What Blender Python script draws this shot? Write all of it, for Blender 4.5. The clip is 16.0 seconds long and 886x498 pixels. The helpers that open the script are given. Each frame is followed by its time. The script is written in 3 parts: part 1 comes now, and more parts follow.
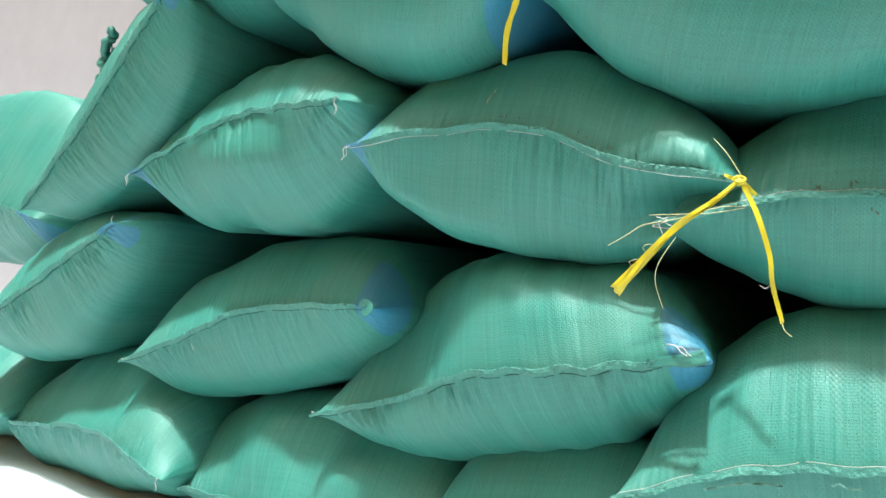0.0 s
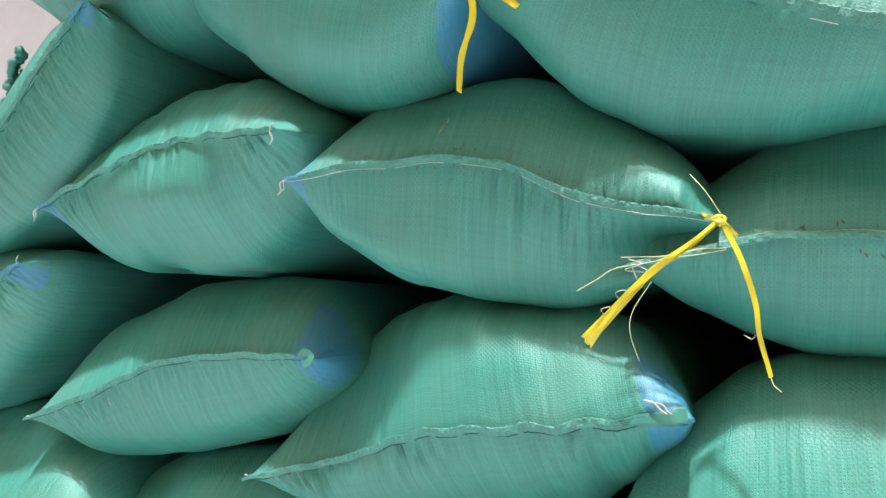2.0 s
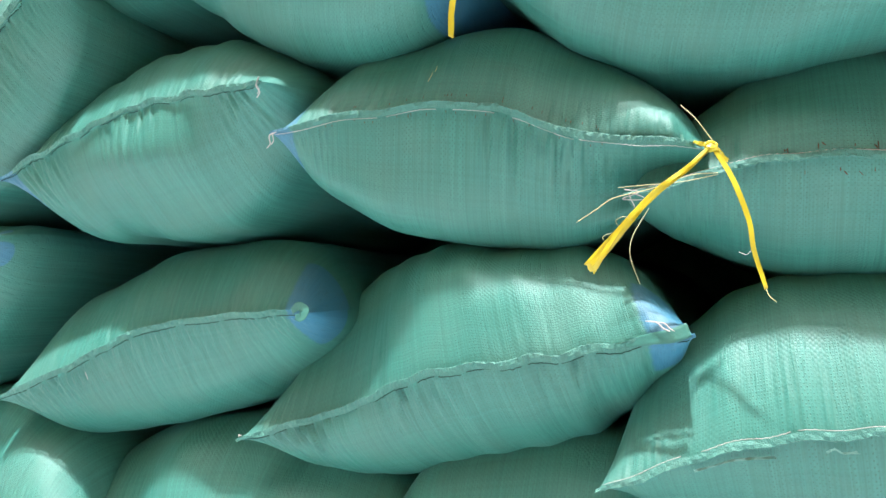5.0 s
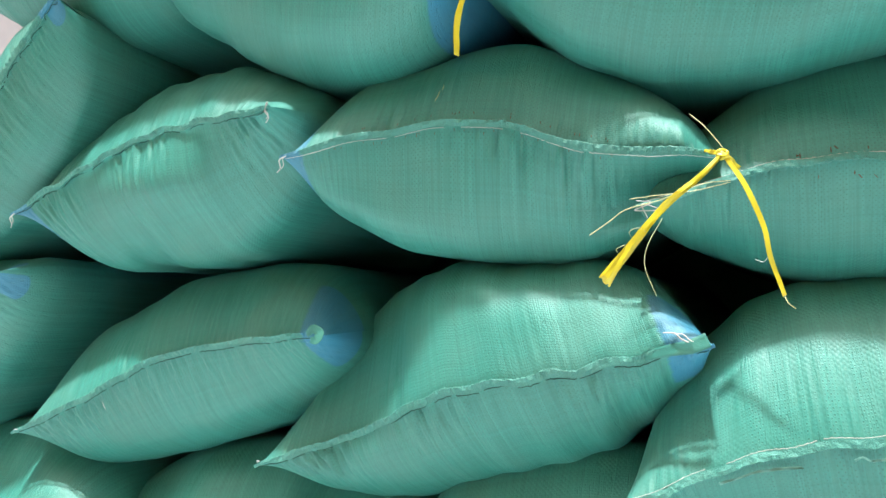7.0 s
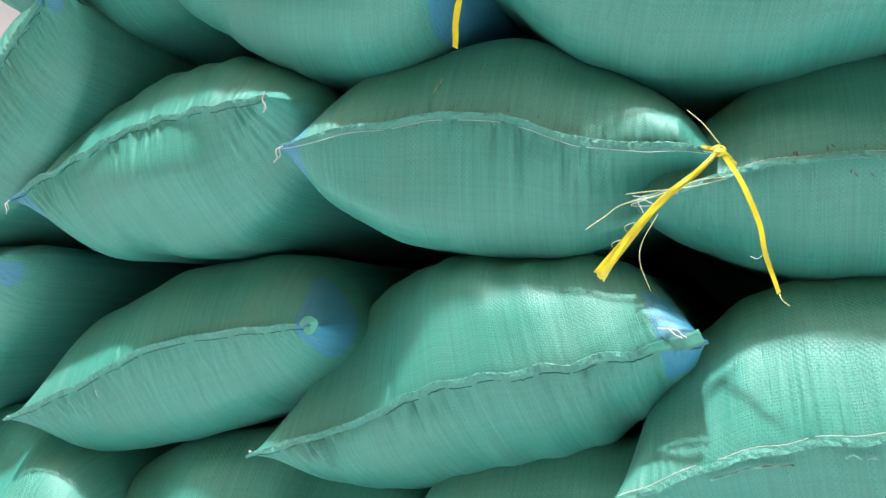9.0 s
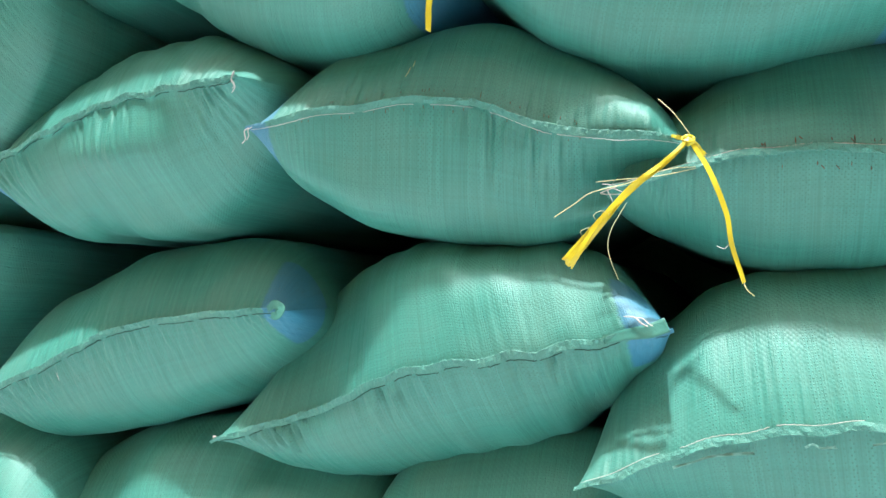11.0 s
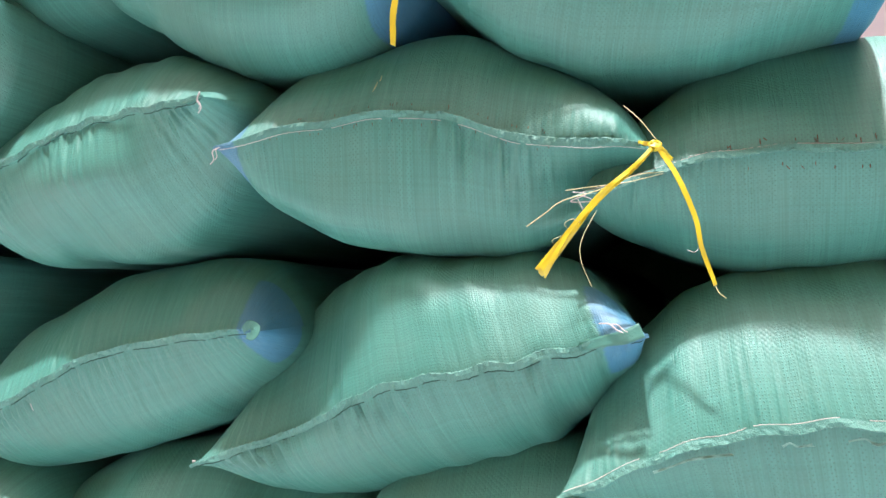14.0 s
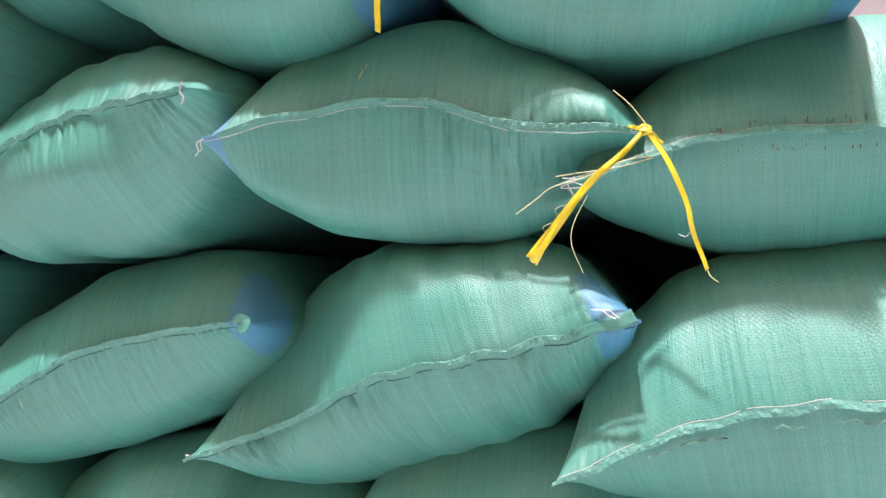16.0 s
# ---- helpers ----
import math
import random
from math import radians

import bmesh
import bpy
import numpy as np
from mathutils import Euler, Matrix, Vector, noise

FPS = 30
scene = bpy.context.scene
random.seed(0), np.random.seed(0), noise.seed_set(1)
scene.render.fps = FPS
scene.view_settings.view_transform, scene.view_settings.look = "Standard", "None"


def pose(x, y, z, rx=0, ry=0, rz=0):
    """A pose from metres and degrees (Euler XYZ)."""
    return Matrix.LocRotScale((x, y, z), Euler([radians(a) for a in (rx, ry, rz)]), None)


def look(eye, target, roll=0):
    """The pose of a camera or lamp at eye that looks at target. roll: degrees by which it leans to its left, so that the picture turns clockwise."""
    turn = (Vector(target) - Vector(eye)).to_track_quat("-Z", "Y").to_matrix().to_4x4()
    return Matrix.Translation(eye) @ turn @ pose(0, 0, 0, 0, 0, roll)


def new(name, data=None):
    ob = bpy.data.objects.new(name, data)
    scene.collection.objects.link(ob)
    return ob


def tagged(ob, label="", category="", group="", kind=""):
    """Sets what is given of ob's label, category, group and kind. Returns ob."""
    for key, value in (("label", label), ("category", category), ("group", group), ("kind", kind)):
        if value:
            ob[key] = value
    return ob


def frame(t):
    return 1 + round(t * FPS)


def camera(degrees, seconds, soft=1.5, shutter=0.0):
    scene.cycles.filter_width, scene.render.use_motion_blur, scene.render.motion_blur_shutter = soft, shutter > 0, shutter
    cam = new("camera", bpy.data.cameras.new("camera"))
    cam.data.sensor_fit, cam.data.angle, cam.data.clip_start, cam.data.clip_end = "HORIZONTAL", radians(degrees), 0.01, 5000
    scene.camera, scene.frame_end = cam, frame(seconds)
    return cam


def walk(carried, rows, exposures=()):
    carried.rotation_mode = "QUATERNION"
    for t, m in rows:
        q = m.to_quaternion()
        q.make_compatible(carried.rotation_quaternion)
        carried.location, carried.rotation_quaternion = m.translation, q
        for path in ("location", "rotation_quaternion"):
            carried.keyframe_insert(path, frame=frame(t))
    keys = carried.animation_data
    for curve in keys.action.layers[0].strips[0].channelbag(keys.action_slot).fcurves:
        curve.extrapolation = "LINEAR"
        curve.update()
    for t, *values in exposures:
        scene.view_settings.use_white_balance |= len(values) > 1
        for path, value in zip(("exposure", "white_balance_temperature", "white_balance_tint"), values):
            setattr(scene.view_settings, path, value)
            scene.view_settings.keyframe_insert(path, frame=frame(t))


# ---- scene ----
cam = camera(62.6, 16.0)
METRES, EYE, TILT, LEAN, TURN = 0.4, 0.59, 0.0, -5.0, 33.0
ROWS = [
    (0.0, 0.0, 0.0, 0.0, 0.0, 0.0, 0.0),
    (0.5, 0.0033, -0.0139, -0.0013, -0.47, 0.5, -1.05),
    (1.0, 0.0295, -0.0094, 0.0162, -1.91, 1.72, -1.73),
    (1.5, 0.0008, 0.0593, 0.0716, -3.12, 2.4, -1.21),
    (2.0, -0.0352, 0.2372, 0.0567, -4.85, 2.07, 0.58),
    (2.5, -0.0163, 0.29, 0.071, -11.78, 3.27, 1.79),
    (3.0, -0.0861, 0.2366, 0.0501, -14.64, 0.73, 4.45),
    (3.5, -0.1384, 0.284, -0.0174, -14.06, 0.38, 4.96),
    (4.0, -0.1938, 0.2688, -0.0778, -12.83, 0.81, 3.77),
    (4.5, -0.206, 0.2472, -0.1053, -11.49, 1.32, 2.9),
    (5.0, -0.2385, 0.2239, -0.1085, -9.9, 1.72, 2.88),
    (7.5, -0.2419, 0.2339, -0.1126, -8.96, 3.36, 4.88),
    (8.0, -0.2429, 0.2369, -0.1211, -9.02, 3.16, 4.38),
    (10.5, -0.2216, 0.2295, -0.1322, -9.88, 2.9, 3.03),
    (11.0, -0.2108, 0.2476, -0.142, -11.05, 2.2, 2.92),
    (11.5, -0.1865, 0.2532, -0.1299, -12.28, 2.09, 3.46),
    (12.0, -0.1803, 0.2527, -0.1252, -12.92, 2.31, 4.44),
    (12.5, -0.1822, 0.2488, -0.1258, -12.83, 2.62, 5.06),
    (13.0, -0.1815, 0.2488, -0.1278, -12.72, 2.75, 5.22),
    (13.5, -0.1865, 0.2535, -0.1298, -12.5, 2.68, 5.24),
    (14.0, -0.1847, 0.2474, -0.1273, -12.41, 2.72, 5.26),
    (14.5, -0.1877, 0.247, -0.1277, -12.41, 2.51, 5.35),
    (15.0, -0.1848, 0.2597, -0.1209, -12.58, 1.98, 5.49),
    (15.5, -0.1913, 0.2723, -0.1167, -12.77, 1.39, 5.94),
    (16.0, -0.1819, 0.2641, -0.1104, -13.21, 1.33, 6.5),
]
# the white balance drifts between a greener and a greyer picture: seconds, kelvin, tint
BALANCE = ((0.0, 6300, -6), (1.5, 6380, -1), (2.5, 6540, 6), (3.0, 6830, 16), (3.5, 6710, 23), (4.0, 6710, 23), (4.5, 6630, 19), (5.0, 6460, 9),
           (7.5, 6320, -2), (10.5, 6330, -2), (11.0, 6380, 2), (11.5, 6590, 16), (12.5, 6760, 22), (16.0, 6770, 22))
EXPOSURES = [(t, 1.80 if t < 1 else 1.75 if t < 2 else 1.88 if t < 4 else 1.94, kelvin, tint) for t, kelvin, tint in BALANCE]
walk(cam, [(t, pose(0, 0, EYE, TILT, LEAN, TURN) @ pose(METRES * x, METRES * y, METRES * z, 90 + pitch, roll, yaw)) for t, x, y, z, yaw, pitch, roll in ROWS], EXPOSURES)

# ---- world, sun ----
SUN_UP, SUN_SIDE = 79.0, 5.0   # degrees above the horizon; degrees from straight ahead of the pile, towards +x
world = bpy.data.worlds.new("sky")
scene.world = world
world.use_nodes = True
wn = world.node_tree
sky = wn.nodes.new("ShaderNodeTexSky")
sky.sky_type, sky.sun_disc = "NISHITA", False
sky.sun_elevation, sky.sun_rotation = radians(SUN_UP), radians(180 - SUN_SIDE)
sky.air_density, sky.dust_density, sky.ozone_density = 0.12, 10.0, 0.0
wn.links.new(sky.outputs[0], wn.nodes["Background"].inputs[0])
wn.nodes["Background"].inputs[1].default_value = 0.054

sun = new("sun", bpy.data.lights.new("sun", "SUN"))
sun.data.energy, sun.data.angle, sun.data.color = 2.9, radians(2.3), (0.945, 0.975, 1.0)
toward = Vector((math.sin(radians(SUN_SIDE)) * math.cos(radians(SUN_UP)), -math.cos(radians(SUN_SIDE)) * math.cos(radians(SUN_UP)), math.sin(radians(SUN_UP))))
sun.matrix_world = look(toward * 20, (0, 0, 0))


# ---- materials ----
def material(name, rough=0.6, spec=0.3):
    m = bpy.data.materials.new(name)
    m.use_nodes = True
    t = m.node_tree
    b = t.nodes["Principled BSDF"]
    b.inputs["Roughness"].default_value = rough
    b.inputs["Specular IOR Level"].default_value = spec
    return m, t, b


def node(t, kind, **values):
    n = t.nodes.new(kind)
    for key, value in values.items():
        if key in n.inputs:
            n.inputs[key].default_value = value
    return n


def maths(t, op, a, b=None, clamp=False):
    n = t.nodes.new("ShaderNodeMath")
    n.operation, n.use_clamp = op, clamp
    for i, v in enumerate((a, b)):
        if v is None:
            continue
        if isinstance(v, (int, float)):
            n.inputs[i].default_value = v
        else:
            t.links.new(v, n.inputs[i])
    return n.outputs[0]


def blend(t, fac, a, b, how="MIX"):
    n = t.nodes.new("ShaderNodeMix")
    n.data_type, n.blend_type = "RGBA", how
    for socket, v in ((n.inputs["Factor"], fac), (n.inputs["A"], a), (n.inputs["B"], b)):
        if isinstance(v, (int, float)):
            socket.default_value = v
        elif isinstance(v, tuple):
            socket.default_value = (*v, 1)
        else:
            t.links.new(v, socket)
    return n.outputs["Result"]


def span(t, value, lo, hi, to_lo=0.0, to_hi=1.0):
    n = t.nodes.new("ShaderNodeMapRange")
    t.links.new(value, n.inputs[0])
    for i, v in enumerate((lo, hi, to_lo, to_hi)):
        n.inputs[i + 1].default_value = v
    return n.outputs[0]


GREEN, GREEN_PALE, BLUE = (0.0282, 0.143, 0.114), (0.0425, 0.199, 0.162), (0.026, 0.136, 0.222)


def woven(name, bump=0.38, striped=True, pitch=0.0060, crumple=0.0, pale=0.0):
    """Woven plastic cloth: fine basket weave, lighter and darker warp tapes, a blue selvedge stripe, grey dust."""
    m, t, b = material(name, 0.5, 0.5)
    uv = node(t, "ShaderNodeUVMap")
    xyz = node(t, "ShaderNodeSeparateXYZ")
    t.links.new(uv.outputs[0], xyz.inputs[0])
    x, y = xyz.outputs[0], xyz.outputs[1]
    tape = 2 * math.pi / pitch
    drift = node(t, "ShaderNodeTexNoise", Scale=48.0, Detail=3.0)     # the tapes wander
    t.links.new(uv.outputs[0], drift.inputs[0])
    wander = node(t, "ShaderNodeSeparateColor")
    t.links.new(drift.outputs["Color"], wander.inputs[0])
    x = maths(t, "ADD", x, maths(t, "MULTIPLY", wander.outputs[0], 0.0035))
    y = maths(t, "ADD", y, maths(t, "MULTIPLY", wander.outputs[1], 0.0035))
    wave = maths(t, "MULTIPLY", maths(t, "SINE", maths(t, "MULTIPLY", x, tape)), maths(t, "SINE", maths(t, "MULTIPLY", y, tape)))
    # warp tapes, long along the sack
    warp = node(t, "ShaderNodeMapping", Scale=(170.0, 3.0, 1.0))
    t.links.new(uv.outputs[0], warp.inputs[0])
    info = node(t, "ShaderNodeObjectInfo")
    move = t.nodes.new("ShaderNodeVectorMath")
    t.links.new(warp.outputs[0], move.inputs[0])
    t.links.new(maths(t, "MULTIPLY", info.outputs["Random"], 60.0), move.inputs[1])
    streak = node(t, "ShaderNodeTexNoise", Scale=1.0, Detail=2.0)
    t.links.new(move.outputs[0], streak.inputs[0])
    weft = node(t, "ShaderNodeMapping", Scale=(4.0, 210.0, 1.0))
    t.links.new(uv.outputs[0], weft.inputs[0])
    cross = node(t, "ShaderNodeTexNoise", Scale=1.0, Detail=1.0)
    t.links.new(weft.outputs[0], cross.inputs[0])
    fine_map = node(t, "ShaderNodeMapping", Scale=(560.0, 9.0, 1.0))
    t.links.new(uv.outputs[0], fine_map.inputs[0])
    hair = node(t, "ShaderNodeTexNoise", Scale=1.0, Detail=1.0)
    t.links.new(fine_map.outputs[0], hair.inputs[0])
    tone = maths(t, "ADD", maths(t, "ADD", maths(t, "MULTIPLY", streak.outputs[0], 0.45), maths(t, "MULTIPLY", cross.outputs[0], 0.2)), maths(t, "MULTIPLY", hair.outputs[0], 0.35))
    lift = lambda c: tuple(v * (1 - pale) + w * pale for v, w in zip(c, (0.20, 0.36, 0.31)))
    col = blend(t, span(t, tone, 0.36, 0.64), lift(GREEN), lift(GREEN_PALE))
    if striped:
        at = node(t, "ShaderNodeAttribute")
        at.attribute_name = "selvedge"
        edge = maths(t, "ADD", at.outputs["Fac"], maths(t, "MULTIPLY", maths(t, "SUBTRACT", cross.outputs[0], 0.5), 0.006))
        band = span(t, maths(t, "ABSOLUTE", edge), 0.026, 0.029, 1.0, 0.0)
        blue = blend(t, span(t, tone, 0.35, 0.65), BLUE, (0.033, 0.164, 0.256))
        col = blend(t, band, col, blue)
    # dust and scuffs
    geo = node(t, "ShaderNodeTexCoord")
    dust = node(t, "ShaderNodeTexNoise", Scale=9.0, Detail=5.0, Roughness=0.6)
    t.links.new(geo.outputs["Object"], dust.inputs[0])
    col = blend(t, span(t, dust.outputs[0], 0.45, 0.8, 0.0, 0.30), col, (0.12, 0.18, 0.145))
    # pits where the weave is slack, near the mouth and in loose columns
    loose = maths(t, "MULTIPLY", span(t, streak.outputs[0], 0.40, 0.58, 0.15, 1.0), span(t, maths(t, "ABSOLUTE", xyz.outputs[1]), 0.03, 0.16, 1.0, 0.25))
    pit = maths(t, "MULTIPLY", span(t, wave, 0.42, 0.92), loose)
    col = blend(t, maths(t, "MULTIPLY", pit, 0.55), col, (0.018, 0.078, 0.06))
    # short dark slits where the tapes part
    part_map = node(t, "ShaderNodeMapping", Scale=(420.0, 60.0, 1.0))
    t.links.new(uv.outputs[0], part_map.inputs[0])
    gap = node(t, "ShaderNodeTexNoise", Scale=1.0, Detail=1.0)
    t.links.new(part_map.outputs[0], gap.inputs[0])
    slit = maths(t, "MULTIPLY", span(t, gap.outputs[0], 0.58, 0.70), span(t, streak.outputs[0], 0.40, 0.58, 0.15, 0.8))
    col = blend(t, maths(t, "MULTIPLY", slit, 0.30), col, (0.018, 0.078, 0.06))
    t.links.new(col, b.inputs["Base Color"])
    t.links.new(span(t, dust.outputs[0], 0.3, 0.7, 0.46, 0.62), b.inputs["Roughness"])
    bp = node(t, "ShaderNodeBump", Strength=bump, Distance=0.0012)
    slack = node(t, "ShaderNodeTexNoise", Scale=22.0, Detail=3.0)
    t.links.new(geo.outputs["Object"], slack.inputs[0])
    weave = maths(t, "ADD", maths(t, "MULTIPLY", wave, span(t, slack.outputs[0], 0.35, 0.7, 0.15, 0.5)), maths(t, "MULTIPLY", pit, -1.3))
    t.links.new(maths(t, "ADD", weave, maths(t, "SUBTRACT", maths(t, "MULTIPLY", tone, 1.8), maths(t, "MULTIPLY", slit, 1.2))), bp.inputs["Height"])
    if crumple:
        crease = node(t, "ShaderNodeTexNoise", Scale=150.0, Detail=4.0, Roughness=0.7)
        t.links.new(geo.outputs["Object"], crease.inputs[0])
        second = node(t, "ShaderNodeBump", Strength=crumple, Distance=0.003)
        t.links.new(crease.outputs[0], second.inputs["Height"])
        t.links.new(second.outputs[0], bp.inputs["Normal"])
    t.links.new(bp.outputs[0], b.inputs["Normal"])
    return m


def plain(name, a, c, scale, rough=0.6, bump=0.2, dist=0.001, spec=0.3, stretch=(1, 1, 1)):
    m, t, b = material(name, rough, spec)
    tc = node(t, "ShaderNodeTexCoord")
    mp = node(t, "ShaderNodeMapping", Scale=stretch)
    t.links.new(tc.outputs["Object"], mp.inputs[0])
    n1 = node(t, "ShaderNodeTexNoise", Scale=scale, Detail=6.0, Roughness=0.65)
    n2 = node(t, "ShaderNodeTexNoise", Scale=scale * 0.11, Detail=3.0)
    for n in (n1, n2):
        t.links.new(mp.outputs[0], n.inputs[0])
    f = maths(t, "ADD", maths(t, "MULTIPLY", n1.outputs[0], 0.5), maths(t, "MULTIPLY", n2.outputs[0], 0.5))
    t.links.new(blend(t, span(t, f, 0.35, 0.65), a, c), b.inputs["Base Color"])
    bp = node(t, "ShaderNodeBump", Strength=bump, Distance=dist)
    t.links.new(n1.outputs[0], bp.inputs["Height"])
    t.links.new(bp.outputs[0], b.inputs["Normal"])
    return m


CLOTH = woven("woven_plastic_cloth")
HEM = woven("woven_plastic_hem", 0.25, True, 0.0040, 1.0, 0.07)
THREAD = plain("white_cotton_thread", (0.34, 0.315, 0.30), (0.44, 0.41, 0.40), 300.0, 0.8)
# near-black green for the shade line painted along the foot of some hems
HEM_SHADE = plain("dark_hem_shade", (0.008, 0.034, 0.027), (0.018, 0.07, 0.055), 260.0, 0.8)
YELLOW = plain("yellow_raffia", (0.46, 0.35, 0.011), (0.57, 0.47, 0.03), 60.0, 0.35, 0.22, 0.002, 0.5, (1, 1, 0.08))
CONCRETE = plain("pale_concrete", (0.47, 0.525, 0.57), (0.59, 0.645, 0.69), 14.0, 0.8, 0.3, 0.004)
PLASTER = plain("white_plaster", (0.315, 0.272, 0.288), (0.355, 0.31, 0.328), 6.0, 0.85, 0.15, 0.003)


# ---- building helpers ----
def mesh_object(name, verts, faces, mat, parent=None, label="", smooth=True):
    me = bpy.data.meshes.new(name)
    me.from_pydata([tuple(v) for v in verts], [], faces)
    me.materials.append(mat)
    me.polygons.foreach_set("use_smooth", [smooth] * len(me.polygons))
    me.update()
    ob = new(name, me)
    if parent is not None:
        ob.parent = parent
    if label:
        tagged(ob, label)
    return ob


def box(name, lo, hi, mat):
    x0, y0, z0 = lo
    x1, y1, z1 = hi
    v = [(x0, y0, z0), (x1, y0, z0), (x1, y1, z0), (x0, y1, z0), (x0, y0, z1), (x1, y0, z1), (x1, y1, z1), (x0, y1, z1)]
    f = [(0, 3, 2, 1), (4, 5, 6, 7), (0, 1, 5, 4), (1, 2, 6, 5), (2, 3, 7, 6), (3, 0, 4, 7)]
    return mesh_object(name, v, f, mat, smooth=False)


def spline(xs, ys):
    """A smooth curve through a few knots, as a function of numpy arrays."""
    xs, ys = np.array(xs, float), np.array(ys, float)
    d = np.gradient(ys, xs)

    def f(x):
        x = np.asarray(x, float)
        i = np.clip(np.searchsorted(xs, x) - 1, 0, len(xs) - 2)
        h = xs[i + 1] - xs[i]
        s = np.clip((x - xs[i]) / h, 0, 1)
        return ((2 * s**3 - 3 * s**2 + 1) * ys[i] + (s**3 - 2 * s**2 + s) * h * d[i] + (3 * s**2 - 2 * s**3) * ys[i + 1] + (s**3 - s**2) * h * d[i + 1])
    return f


def ripple(rng, lo, hi, count):
    """A sum of sines of random pitch: waves per metre from lo to hi."""
    k = [(rng.uniform(lo, hi) * 2 * math.pi, rng.uniform(-0.3, 0.3), rng.uniform(0, 6.28)) for _ in range(count)]

    def f(x, y=0.0):
        return sum(np.sin(a * (x + b * y) + c) for a, b, c in k) / math.sqrt(count)
    return f


def tube(points, r, sides=6):
    """Verts and faces of a thin round cord through points."""
    pts = [Vector(p) for p in points]
    verts, faces = [], []
    side = Vector((0.3, 0.2, 1)).normalized()
    for i, p in enumerate(pts):
        d = (pts[min(i + 1, len(pts) - 1)] - pts[max(i - 1, 0)]).normalized()
        a = (side - d * side.dot(d)).normalized()
        c = d.cross(a)
        side = a
        rr = r * (0.55 if i in (0, len(pts) - 1) else 1)
        for k in range(sides):
            w = 2 * math.pi * k / sides
            verts.append(p + (a * math.cos(w) + c * math.sin(w)) * rr)
    for i in range(len(pts) - 1):
        for k in range(sides):
            k2 = (k + 1) % sides
            faces.append((i * sides + k, i * sides + k2, (i + 1) * sides + k2, (i + 1) * sides + k))
    faces.append(tuple(range(sides - 1, -1, -1)))
    faces.append(tuple((len(pts) - 1) * sides + k for k in range(sides)))
    return verts, faces


def join(bits):
    verts, faces = [], []
    for v, f in bits:
        n = len(verts)
        verts += v
        faces += [tuple(i + n for i in q) for q in f]
    return verts, faces


def smooth_line(knots, n):
    """n points on a smooth curve through a few knots."""
    k = np.array(knots, float)
    at = np.linspace(0, 1, len(k))
    t = np.linspace(0, 1, n)
    return np.stack([spline(at, k[:, i])(t) for i in range(3)], 1)


# ---- the sacks ----
SPREAD = (0, 0.205, 0.369, 0.5, 0.631, 0.795, 1)   # where on the half turn the five heights of top and bottom stand
SACKS = 0
SURFACE = {}
HEMS = {}


